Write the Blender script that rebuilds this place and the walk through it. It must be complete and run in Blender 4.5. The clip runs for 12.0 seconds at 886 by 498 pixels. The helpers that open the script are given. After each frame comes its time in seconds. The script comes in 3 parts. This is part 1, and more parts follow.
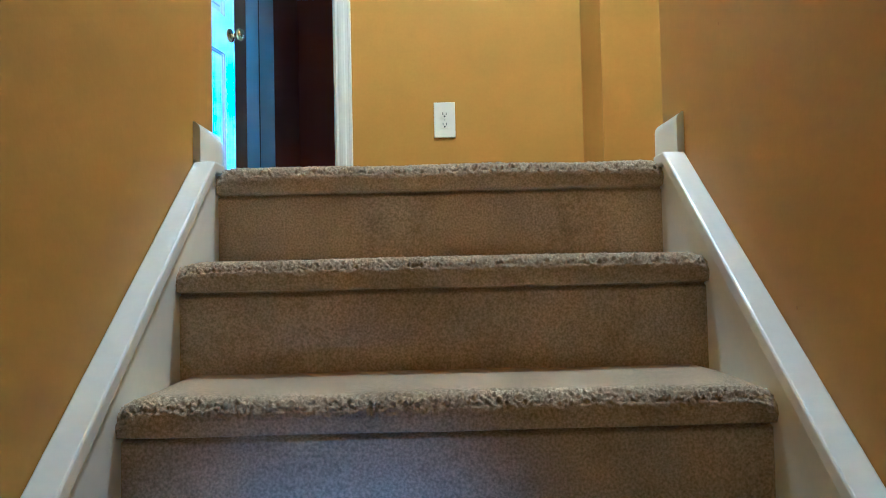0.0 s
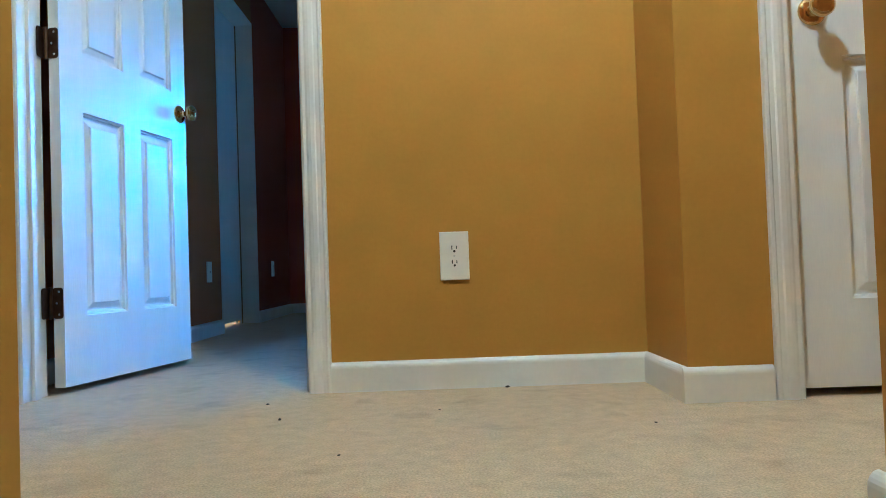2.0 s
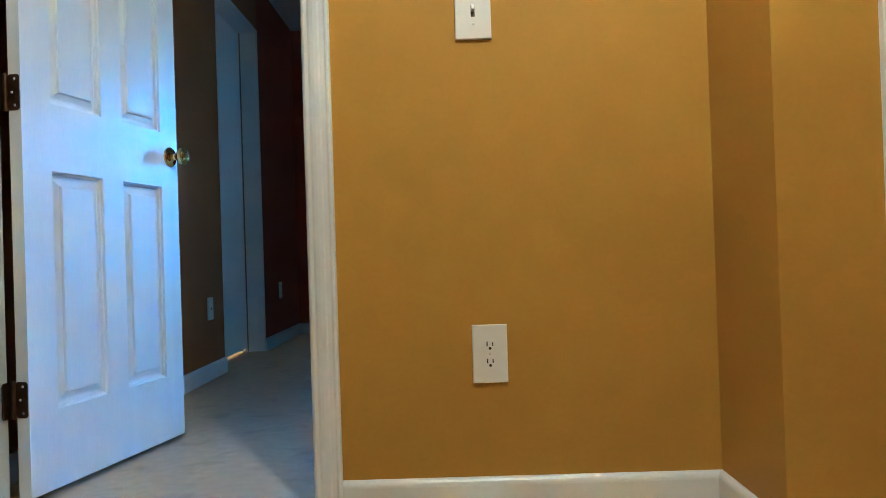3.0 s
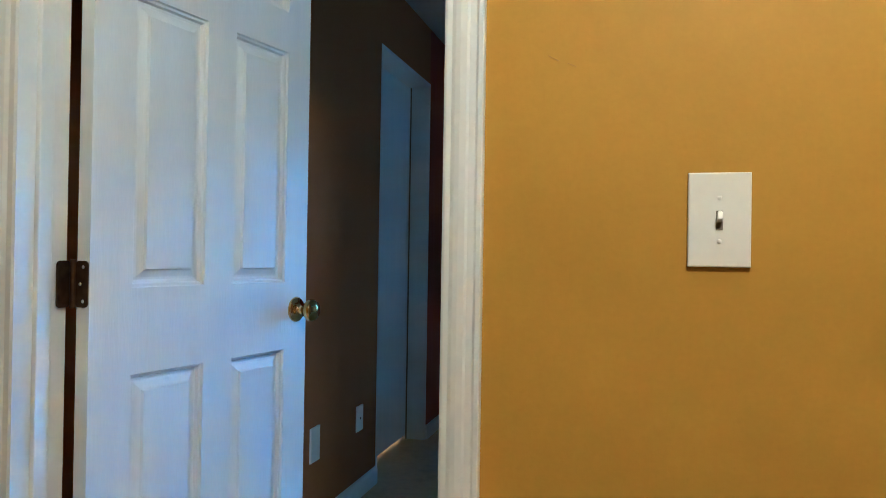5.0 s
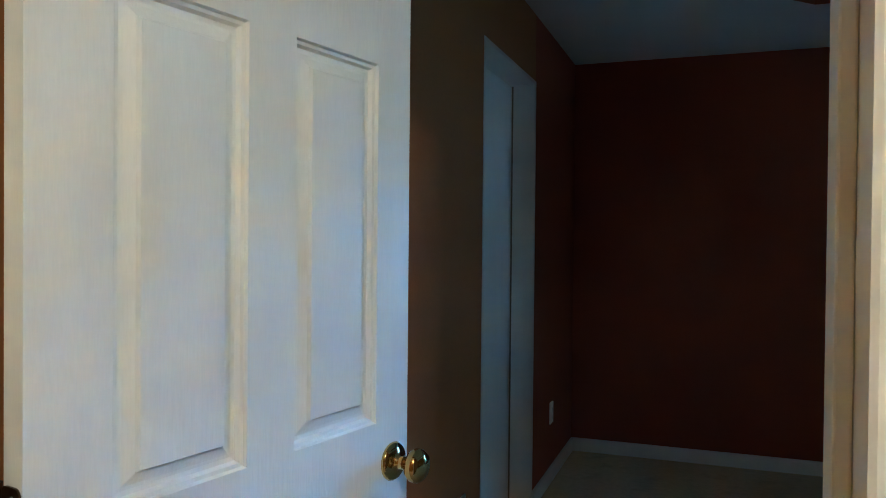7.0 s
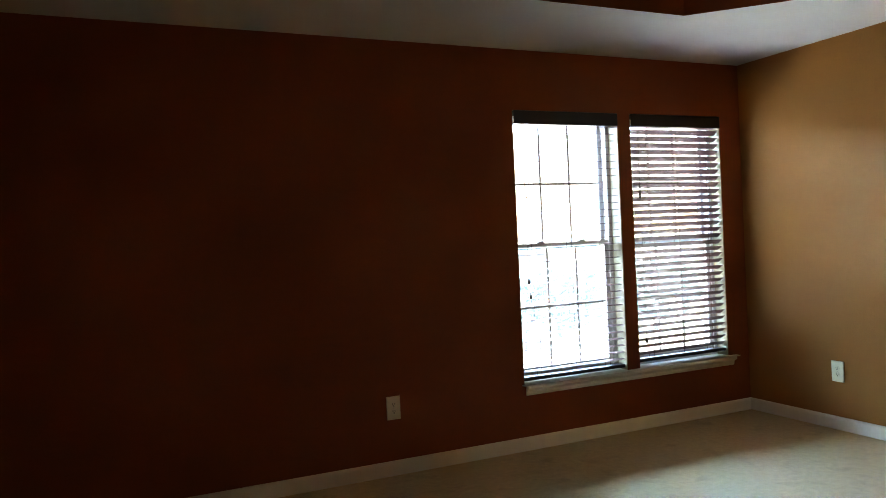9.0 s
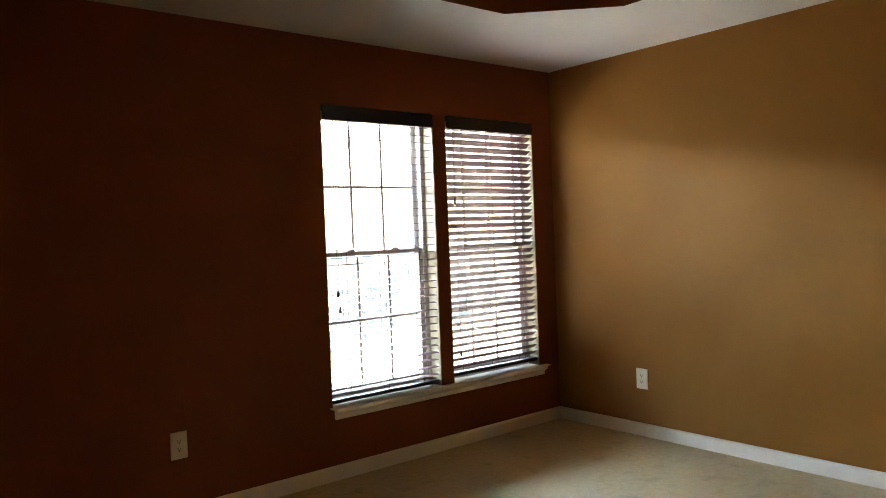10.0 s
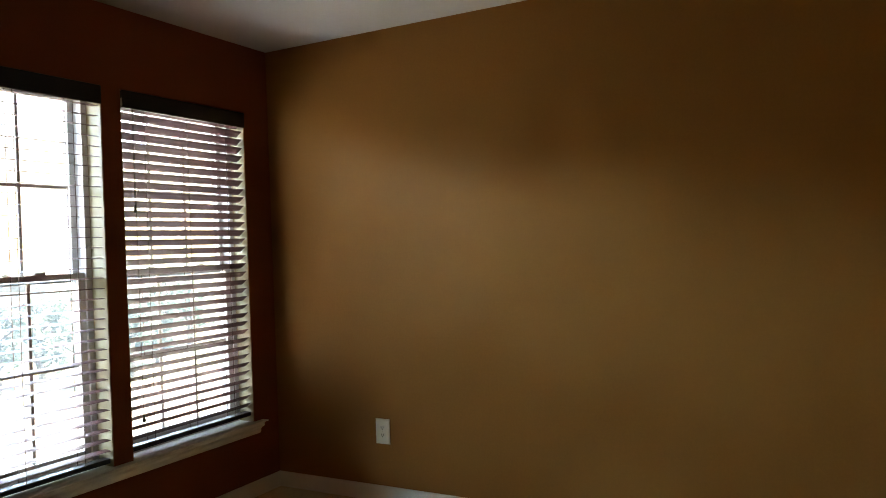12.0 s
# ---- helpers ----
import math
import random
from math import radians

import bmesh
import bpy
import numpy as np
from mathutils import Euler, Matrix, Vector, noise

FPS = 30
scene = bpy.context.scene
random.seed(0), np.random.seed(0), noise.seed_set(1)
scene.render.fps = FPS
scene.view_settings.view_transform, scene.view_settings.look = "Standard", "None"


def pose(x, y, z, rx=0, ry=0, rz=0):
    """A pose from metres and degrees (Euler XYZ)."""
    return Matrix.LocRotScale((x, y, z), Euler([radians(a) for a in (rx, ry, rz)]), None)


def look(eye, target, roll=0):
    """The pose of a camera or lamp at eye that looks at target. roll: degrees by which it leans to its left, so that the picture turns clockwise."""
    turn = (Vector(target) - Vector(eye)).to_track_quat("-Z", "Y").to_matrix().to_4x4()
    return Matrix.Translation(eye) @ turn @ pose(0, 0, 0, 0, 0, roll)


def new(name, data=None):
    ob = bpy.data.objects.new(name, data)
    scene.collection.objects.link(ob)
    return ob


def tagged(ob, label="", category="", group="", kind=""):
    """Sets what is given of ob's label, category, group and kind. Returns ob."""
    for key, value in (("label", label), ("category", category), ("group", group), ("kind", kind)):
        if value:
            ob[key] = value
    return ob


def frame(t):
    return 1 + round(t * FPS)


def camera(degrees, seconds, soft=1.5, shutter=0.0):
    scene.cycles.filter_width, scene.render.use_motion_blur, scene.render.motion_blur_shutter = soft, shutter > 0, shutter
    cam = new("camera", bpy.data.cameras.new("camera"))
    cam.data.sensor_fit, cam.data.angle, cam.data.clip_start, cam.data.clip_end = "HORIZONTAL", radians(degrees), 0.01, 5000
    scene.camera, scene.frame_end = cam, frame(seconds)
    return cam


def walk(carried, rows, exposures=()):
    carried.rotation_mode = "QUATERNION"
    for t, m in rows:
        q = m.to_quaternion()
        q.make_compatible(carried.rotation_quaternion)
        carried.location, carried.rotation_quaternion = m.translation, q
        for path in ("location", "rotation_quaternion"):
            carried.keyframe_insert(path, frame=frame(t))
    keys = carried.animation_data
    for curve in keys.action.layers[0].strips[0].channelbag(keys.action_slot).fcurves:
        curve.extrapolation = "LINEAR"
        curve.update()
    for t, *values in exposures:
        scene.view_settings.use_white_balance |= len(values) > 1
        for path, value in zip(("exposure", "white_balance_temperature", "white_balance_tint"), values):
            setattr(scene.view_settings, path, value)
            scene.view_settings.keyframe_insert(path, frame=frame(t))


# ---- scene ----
cam = camera(61.5, 12.0, .9)

# ---- the walk ----
PATH = [
    (0, (-0.012, -1.455, -0.218), (0.008, 0.543, -0.15), -1.3),
    (0.5, (0.014, -1.284, -0.081), (0.031, 0.714, 0.006), -1.1),
    (1, (-0.004, -1.093, 0.036), (-0.001, 0.905, 0.13), -1.2),
    (1.5, (-0.019, -0.922, 0.179), (0.022, 1.075, 0.27), -1.7),
    (2, (-0.008, -0.72, 0.326), (0.002, 1.279, 0.381), -2.0),
    (2.5, (-0.03, -0.53, 0.461), (-0.036, 1.47, 0.483), -2.2),
    (2.7, (-0.038, -0.473, 0.511), (-0.037, 1.527, 0.528), -2.0),
    (4.3, (-0.087, 0.063, 0.929), (-0.4, 2.038, 0.942), 0.6),
    (4.5, (-0.085, 0.116, 0.965), (-0.432, 2.086, 0.976), 0.9),
    (5, (-0.095, 0.239, 1.097), (-0.592, 2.176, 1.113), 0.9),
    (5.5, (-0.16, 0.361, 1.158), (-0.801, 2.255, 1.143), 0.2),
    (6, (-0.275, 0.473, 1.274), (-1.014, 2.331, 1.23), 0.1),
    (6.5, (-0.355, 0.63, 1.318), (-1.134, 2.471, 1.28), 0.6),
    (6.7, (-0.389, 0.738, 1.323), (-1.158, 2.584, 1.291), 0.7),
    (8.3, (-0.672, 1.433, 1.359), (-0.37, 3.409, 1.304), -2.5),
    (8.5, (-0.665, 1.517, 1.355), (-0.216, 3.465, 1.303), -2.6),
    (9, (-0.674, 1.688, 1.309), (0.158, 3.507, 1.283), -2.7),
    (9.5, (-0.641, 1.864, 1.343), (0.488, 3.515, 1.303), -2.6),
    (10, (-0.486, 2.053, 1.347), (0.788, 3.595, 1.302), -2.2),
    (10.5, (-0.329, 2.234, 1.349), (1.055, 3.678, 1.325), -1.6),
    (11, (-0.168, 2.433, 1.35), (1.363, 3.72, 1.336), -1.5),
    (11.5, (-0.002, 2.61, 1.346), (1.661, 3.72, 1.338), -2.2),
    (12, (0.242, 2.762, 1.323), (2.0, 3.715, 1.312), -2.0),
]
walk(cam, [(t, look(eye, target, roll)) for t, eye, target, roll in PATH],
     [(0, 6.05, 3270, -7), (.5, 5.85, 3260, -7), (1, 5.65, 3280, -6), (1.5, 5.4, 3400, -6), (2, 5.28, 3540, -6), (2.7, 5.12, 3850, -5), (4.3, 4.95, 3950, -4), (6.7, 4.9, 4200, -4),
      (7.5, 4.95, 4700, -3), (7.9, 5.15, 5600, 2), (8.2, 6.2, 8000, 16), (8.35, 6.5, 8400, 18),
      (8.5, 6.42, 8700, 19), (9, 5.25, 10500, 23), (9.5, 5.1, 15500, 31), (10.5, 4.9, 15500, 31), (11, 4.65, 15500, 31), (11.5, 4.43, 15500, 31), (12, 4.35, 15500, 31)])

# ---- world, sun and lamps ----
world = bpy.data.worlds.new("sky")
scene.world = world
world.use_nodes = True
sky = world.node_tree.nodes.new("ShaderNodeTexSky")
sky.sky_type, sky.sun_disc, sky.sun_elevation, sky.sun_rotation = "NISHITA", False, radians(43), radians(92)
world.node_tree.links.new(sky.outputs[0], world.node_tree.nodes["Background"].inputs[0])
world.node_tree.nodes["Background"].inputs[1].default_value = 0.05


def lamp(name, kind, m, energy, color):
    data = bpy.data.lights.new(name, kind)
    data.energy, data.color = energy, color
    ob = new(name, data)
    ob.matrix_world = m
    return ob


sun = lamp("sun", "SUN", look((11.8, -.4, 11), (0, 0, 0)), 5, (.84, .94, 1))
sun.data.angle = radians(.5)
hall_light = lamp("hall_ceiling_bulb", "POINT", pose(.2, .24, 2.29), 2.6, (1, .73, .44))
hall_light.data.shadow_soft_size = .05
closet_light = lamp("closet_bulb", "POINT", pose(-2.3, 4.0, 1.5), 2, (1, .7, .4))
closet_light.data.shadow_soft_size = .05
# added lamp strip standing in for sky, sized to light east wall and door
sky_strip = lamp("added_sky_strip", "AREA", look((-2.6, 11.6, 3.45), (-2.6, 5.6, 1.5)), 440, (.26, .57, 1))
sky_strip.data.shape, sky_strip.data.size, sky_strip.data.size_y = "RECTANGLE", 20.8, 1.15
# added lamp in an invented opening; narrow beam tints only the lower risers blue
riser_beam = lamp("added_riser_beam", "AREA", look((.18, -4.66, -1.25), (-.14, -.46, -.7)), .004, (.4, .62, 1))
riser_beam.data.shape, riser_beam.data.size, riser_beam.data.size_y = "RECTANGLE", .15, .15
riser_beam.data.spread = radians(8.5)


# ---- materials ----
def material(name, color, rough=.6, metal=0.0, vary=.08, scale=3.0, grain=.04, grain_scale=90.0, bump=.05, bump_scale=300.0, spec=.5, stretch=(1, 1, 1), stain=0.0, stain_scale=2.0):
    """Principled surface with broad and fine variation of its colour and a fine relief."""
    m = bpy.data.materials.new(name)
    m.use_nodes = True
    nt = m.node_tree
    b = nt.nodes["Principled BSDF"]
    b.inputs["Roughness"].default_value, b.inputs["Metallic"].default_value = rough, metal
    b.inputs["Specular IOR Level"].default_value = spec
    co = nt.nodes.new("ShaderNodeTexCoord")
    mp = nt.nodes.new("ShaderNodeMapping")
    mp.inputs["Scale"].default_value = stretch
    nt.links.new(co.outputs["Object"], mp.inputs[0])

    def noise_of(s, detail=3):
        n = nt.nodes.new("ShaderNodeTexNoise")
        n.inputs["Scale"].default_value, n.inputs["Detail"].default_value = s, detail
        nt.links.new(mp.outputs[0], n.inputs["Vector"])
        return n.outputs["Fac"]

    def ramp(src, lo, hi, p0=.3, p1=.7):
        r = nt.nodes.new("ShaderNodeMapRange")
        r.inputs["From Min"].default_value, r.inputs["From Max"].default_value = p0, p1
        r.inputs["To Min"].default_value, r.inputs["To Max"].default_value = lo, hi
        nt.links.new(src, r.inputs["Value"])
        return r.outputs["Result"]

    def times(a, c):
        n = nt.nodes.new("ShaderNodeMath")
        n.operation = "MULTIPLY"
        nt.links.new(a, n.inputs[0])
        nt.links.new(c, n.inputs[1])
        return n.outputs[0]

    k = times(ramp(noise_of(scale), 1 - vary, 1 + vary), ramp(noise_of(grain_scale), 1 - grain, 1 + grain))
    if stain:
        k = times(k, ramp(noise_of(stain_scale, 5), 1, 1 - stain, .56, .72))
    mix = nt.nodes.new("ShaderNodeVectorMath")
    mix.operation = "SCALE"
    mix.inputs[0].default_value = color
    nt.links.new(k, mix.inputs["Scale"])
    nt.links.new(mix.outputs[0], b.inputs["Base Color"])
    if bump:
        bp = nt.nodes.new("ShaderNodeBump")
        bp.inputs["Strength"].default_value, bp.inputs["Distance"].default_value = bump, .004
        nt.links.new(noise_of(bump_scale, 4), bp.inputs["Height"])
        nt.links.new(bp.outputs[0], b.inputs["Normal"])
    return m


PAINT = material("tan_wall_paint", (.45, .25, .017), .5, vary=.05, scale=1.5, grain=.02, bump=.05, bump_scale=160, spec=.15)
BROWN = material("brown_bedroom_paint", (.3, .117, .03), .55, vary=.06, scale=1.5, grain=.03, bump=.12, bump_scale=160, spec=.1)
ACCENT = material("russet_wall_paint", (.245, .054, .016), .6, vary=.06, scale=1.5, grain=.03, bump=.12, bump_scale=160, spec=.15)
TRIM = material("white_gloss_paint", (.78, .77, .72), .32, vary=.03, scale=6, grain=.015, bump=.03, bump_scale=60)
DOOR_PAINT = material("white_door_paint", (.78, .78, .76), .36, vary=.02, scale=4, grain=.02, bump=.12, bump_scale=34, stretch=(5, 5, .45))
CARPET = material("beige_carpet", (.55, .435, .258), .97, vary=.09, scale=30, grain=.26, grain_scale=260, bump=.5, bump_scale=700, spec=.1, stain=.22, stain_scale=7)
STEP_CARPET = material("step_carpet", (.51, .40, .25), .97, vary=.1, scale=9, grain=.34, grain_scale=260, bump=.3, bump_scale=500, spec=.1, stain=.2, stain_scale=14)
nap = CARPET.node_tree.nodes["Principled BSDF"]
nap.inputs["Sheen Weight"].default_value, nap.inputs["Sheen Roughness"].default_value = .15, .5
pile = STEP_CARPET.node_tree.nodes["Principled BSDF"]
pile.inputs["Sheen Weight"].default_value, pile.inputs["Sheen Roughness"].default_value = 1, .3
pile.inputs["Sheen Tint"].default_value = (.95, .8, .56, 1)
CEILING = material("ceiling_paint", (.58, .57, .55), .9, vary=.03, scale=2, grain=.02, bump=.1, bump_scale=150)
PLASTIC = material("white_plastic", (.80, .76, .66), .35, vary=.02, scale=12, grain=.01, bump=0)
DARK = material("dark_slot", (.02, .018, .015), .7, bump=0)
GAP = material("slot_and_gap", (.2, .17, .12), .7, bump=0)
BRASS = material("polished_brass", (.62, .42, .14), .1, 1.0, vary=.12, scale=30, grain=.03, bump=.02)
ANTIQUE = material("antique_brass", (.075, .042, .02), .38, .8, vary=.25, scale=40, grain=.1, bump=.08, bump_scale=200)
MAHOGANY = material("mahogany_slat", (.11, .036, .034), .55, vary=.18, scale=8, grain=.15, grain_scale=60, bump=.06, stretch=(.4, 6, 6))
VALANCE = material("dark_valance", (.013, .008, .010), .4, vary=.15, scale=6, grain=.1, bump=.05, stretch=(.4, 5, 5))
VINYL = material("window_vinyl", (.58, .56, .55), .45, vary=.03, bump=0)
CORD = material("blind_cord", (.09, .05, .045), .8, bump=0)
METAL = material("screw_metal", (.6, .58, .54), .35, .9, bump=0)
GRASS = material("lawn", (.19, .21, .15), .95, vary=.25, scale=.6, grain=.3, grain_scale=12, bump=.3, bump_scale=20)
ROAD = material("concrete_drive", (.48, .47, .455), .9, vary=.1, scale=.8, grain=.1, bump=.1)
BARK = material("bark", (.16, .13, .11), .9, vary=.3, scale=8, bump=.5, bump_scale=25)
LEAF = material("leaves", (.12, .16, .135), .7, vary=.35, scale=1.2, grain=.2, grain_scale=9, bump=0)
blade = LEAF.node_tree.nodes.new("ShaderNodeBsdfTranslucent")
blade.inputs["Color"].default_value = (.1, .15, .09, 1)
blend = LEAF.node_tree.nodes.new("ShaderNodeMixShader")
blend.inputs[0].default_value = .45
LEAF.node_tree.links.new(LEAF.node_tree.nodes["Principled BSDF"].outputs[0], blend.inputs[1])
LEAF.node_tree.links.new(blade.outputs[0], blend.inputs[2])
LEAF.node_tree.links.new(blend.outputs[0], LEAF.node_tree.nodes["Material Output"].inputs["Surface"])
SIDING = material("blue_grey_siding", (.4, .46, .52), .7, vary=.08, bump=.1, bump_scale=20)
ROOFING = material("roof_shingle", (.2, .19, .18), .9, vary=.25, scale=6, bump=.3, bump_scale=30)
GLASS = bpy.data.materials.new("window_glass")
GLASS.use_nodes = True
g_ = GLASS.node_tree.nodes["Principled BSDF"]
g_.inputs["Transmission Weight"].default_value, g_.inputs["Roughness"].default_value, g_.inputs["IOR"].default_value = 1, 0, 1.02
# blue in the glass colour stands in for cooler light outdoors
g_.inputs["Base Color"].default_value = (.6, .82, 1, 1)

# assumed screen; its translucent veil pales the trees outside, as haze would
SCREEN = bpy.data.materials.new("screen_veil")
SCREEN.use_nodes = True
mesh_ = SCREEN.node_tree
weave = mesh_.nodes.new("ShaderNodeBsdfTranslucent")
weave.inputs["Color"].default_value = (.42, .5, .55, 1)
holes = mesh_.nodes.new("ShaderNodeBsdfTransparent")
both = mesh_.nodes.new("ShaderNodeMixShader")
both.inputs[0].default_value = .06
mesh_.links.new(holes.outputs[0], both.inputs[1])
mesh_.links.new(weave.outputs[0], both.inputs[2])
mesh_.links.new(both.outputs[0], mesh_.nodes["Material Output"].inputs["Surface"])


# ---- building blocks ----
def box(bm, a, b):
    x0, y0, z0 = a
    x1, y1, z1 = b
    v = [bm.verts.new(p) for p in ((x0, y0, z0), (x1, y0, z0), (x1, y1, z0), (x0, y1, z0), (x0, y0, z1), (x1, y0, z1), (x1, y1, z1), (x0, y1, z1))]
    return [bm.faces.new([v[i] for i in f]) for f in ((3, 2, 1, 0), (4, 5, 6, 7), (0, 1, 5, 4), (1, 2, 6, 5), (2, 3, 7, 6), (3, 0, 4, 7))]


def block(*boxes, bevel=0.0, segments=2):
    bm = bmesh.new()
    for a, b in boxes:
        box(bm, a, b)
    if bevel:
        bmesh.ops.bevel(bm, geom=bm.edges[:], offset=bevel, segments=segments, profile=.5, affect="EDGES")
    return bm


def mesh_of(name, bm, mat, smooth=False):
    me = bpy.data.meshes.new(name)
    bmesh.ops.recalc_face_normals(bm, faces=bm.faces[:])
    bm.to_mesh(me)
    bm.free()
    me.materials.append(mat)
    if smooth:
        for p in me.polygons:
            p.use_smooth = True
    return me


def part(name, bm, mat, parent, label="", smooth=False):
    ob = new(name, bm if isinstance(bm, bpy.types.Mesh) else mesh_of(name, bm, mat, smooth))
    ob.parent = parent
    return tagged(ob, label)


def thing(name, label, category, m=None, group="", kind=""):
    ob = new(name)
    if m is not None:
        ob.matrix_world = m
    return tagged(ob, label, category, group, kind)


def structure(name, mat, label, *boxes, bevel=0.0):
    return tagged(new(name, mesh_of(name, block(*boxes, bevel=bevel), mat)), label, kind="structure")


def sweep(profile, length):
    """A moulding: the outline (out, up) drawn along x for the given length."""
    bm = bmesh.new()
    a = [bm.verts.new((0, -o, u)) for o, u in profile]
    b = [bm.verts.new((length, -o, u)) for o, u in profile]
    n = len(profile)
    for i in range(n):
        bm.faces.new((a[i], a[(i + 1) % n], b[(i + 1) % n], b[i]))
    bm.faces.new(a[::-1])
    bm.faces.new(b)
    return bm


def lathe(profile, steps=28):
    """A turned solid round the -y axis: the outline as (radius, way out)."""
    bm = bmesh.new()
    rings = []
    for r, d in profile:
        rings.append([bm.verts.new((r * math.cos(6.2832 * i / steps), -d, r * math.sin(6.2832 * i / steps))) for i in range(steps)])
    for p, q in zip(rings, rings[1:]):
        for i in range(steps):
            bm.faces.new((p[i], p[(i + 1) % steps], q[(i + 1) % steps], q[i]))
    bm.faces.new(rings[0][::-1])
    bm.faces.new(rings[-1])
    return bm


# ---- the plan ----
H = 2.44
SIDE = .473            # stair walls
END = .10             # end of the stair walls at the landing
YW, YB = 1.335, 1.45   # hall side and bedroom side of the door wall
YR, XJ = 1.004, .556   # nearer wall with the closed door, and the jog
XL, XR, YF = -1.285, 3.478, 5.612
DL, DR, DH = -1.156, -.376, 2.045  # bedroom doorway
RISE, RUN = .188, .232

# ---- walls ----
structure("wall_stair_left", PAINT, "tan painted stairwell wall", ((-SIDE - .115, -4.6, -2.8), (-SIDE, END, H)))
structure("wall_stair_right", PAINT, "tan painted stairwell wall", ((SIDE, -4.6, -2.8), (SIDE + .115, END, H)))
# unseen wall; its opening is invented to let bluish light up the stairs
structure("wall_stair_bottom", PAINT, "tan painted wall with an added light opening at the foot of the stairs", ((-SIDE, -4.72, -2.8), (.1, -4.6, H)), ((.26, -4.72, -2.8), (SIDE, -4.6, H)),
          ((.1, -4.72, -2.8), (.26, -4.6, -1.33)), ((.1, -4.72, -1.17), (.26, -4.6, H)))
structure("wall_hall_south_left", PAINT, "tan painted hall wall", ((-2.4, -.05, -.2), (-SIDE - .115, END, H)))
structure("wall_hall_south_right", PAINT, "tan painted hall wall", ((SIDE + .115, -.05, -.2), (2.3, END, H)))
structure("wall_hall_east", PAINT, "tan painted hall end wall", ((2.3, -.05, -.2), (2.42, YW, H)))
structure("wall_hall_north", PAINT, "tan painted wall with bedroom doorway", ((-2.4, YW, 0), (DL - .02, YB, H)), ((DL - .02, YW, DH + .02), (DR + .02, YB, H)), ((DR + .02, YW, 0), (XR, YB, H)))
structure("wall_hall_jog", PAINT, "tan painted wall that steps forward beside a closed door",
          ((XJ, YR, 0), (.80, YW, H)), ((.80, YR, 2.06), (1.62, YR + .115, H)), ((1.62, YR, 0), (2.3, YR + .115, H)))
structure("wall_hall_west", PAINT, "tan painted hall end wall", ((-2.5, -.05, -.2), (-2.4, YB, H)))
structure("wall_west", BROWN, "brown painted side wall with a recessed closet door", ((XL - .13, YB, 0), (XL, 3.63, H)),
          ((XL - .13, 3.63, 2.11), (XL, 4.51, H)))
# same brown wall; russet here stands in for bounced light and shade
structure("wall_west_end", ACCENT, "side wall between closet and corner, coloured russet for bounced light and shade", ((XL - .13, 4.51, 0), (XL, YF + .2, H)))
structure("wall_closet", PAINT, "tan painted closet walls", ((-2.6, 3.3, 0), (-2.5, 4.8, H)), ((-2.5, 3.3, 0), (XL - .13, 3.4, H)), ((-2.5, 4.7, 0), (XL - .13, 4.8, H)))
W1, W2, WZ0, WZ1 = (1.622, 2.408), (2.506, 3.286), .40, 2.075
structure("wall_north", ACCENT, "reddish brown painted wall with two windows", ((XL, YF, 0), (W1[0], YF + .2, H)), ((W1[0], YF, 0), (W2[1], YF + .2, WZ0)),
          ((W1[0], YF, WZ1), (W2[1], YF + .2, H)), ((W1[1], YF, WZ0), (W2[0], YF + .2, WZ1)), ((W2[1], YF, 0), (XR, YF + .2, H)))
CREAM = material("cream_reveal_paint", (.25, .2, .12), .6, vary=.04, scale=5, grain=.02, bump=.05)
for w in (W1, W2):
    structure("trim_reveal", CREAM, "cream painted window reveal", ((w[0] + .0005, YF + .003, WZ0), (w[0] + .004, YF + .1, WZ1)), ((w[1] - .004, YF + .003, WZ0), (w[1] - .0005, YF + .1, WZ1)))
structure("wall_south", BROWN, "brown painted bedroom wall beside the doorway", ((XL, YB, 0), (DL - .02, YB + .012, H)), ((DL - .02, YB, DH + .02), (DR + .02, YB + .012, H)), ((DR + .02, YB, 0), (XR, YB + .012, H)))
structure("wall_east", BROWN, "brown painted bedroom wall", ((XR, YW, 0), (XR + .13, YF + .2, H)))

# ---- floors and ceilings ----
structure("floor", CARPET, "beige cut-pile carpet, worn and stained", ((XL - .1, .035, -.02), (XR + .1, YF + .1, 0)), ((-2.45, .035, -.02), (XL - .1, YB, 0)), ((-2.55, 3.3, -.02), (XL - .1, 4.8, 0)))
structure("floor_lower", CARPET, "beige carpet at the foot of the stairs", ((-SIDE - .1, -4.7, -2.75), (SIDE + .1, 0, -2.444)))
structure("wall_under_landing", PAINT, "closed wall under the landing", ((-SIDE - .115, .1, -2.8), (SIDE + .115, .2, -.205)))
structure("floor_base", CEILING, "floor deck under the carpet", ((XL - .1, END, -.2), (-SIDE, .5, -.025)), ((-SIDE, .045, -.2), (SIDE, .5, -.025)), ((SIDE, END, -.2), (2.4, .5, -.025)), ((XL - .1, .5, -.2), (XR + .1, YF + .1, -.025)))
structure("ceiling_hall", CEILING, "white flat ceiling", ((-2.5, -4.72, H), (2.42, YB, H + .1)))
structure("ceiling_closet", CEILING, "white flat ceiling", ((-2.6, 3.3, H), (XL - .13, 4.8, H + .1)))

TX0, TX1, TY0, TY1, CUT = -.44, 2.628, 2.31, 4.757, .42
octagon = [(TX0 + CUT, TY0), (TX1 - CUT, TY0), (TX1, TY0 + CUT), (TX1, TY1 - CUT), (TX1 - CUT, TY1), (TX0 + CUT, TY1), (TX0, TY1 - CUT), (TX0, TY0 + CUT)]
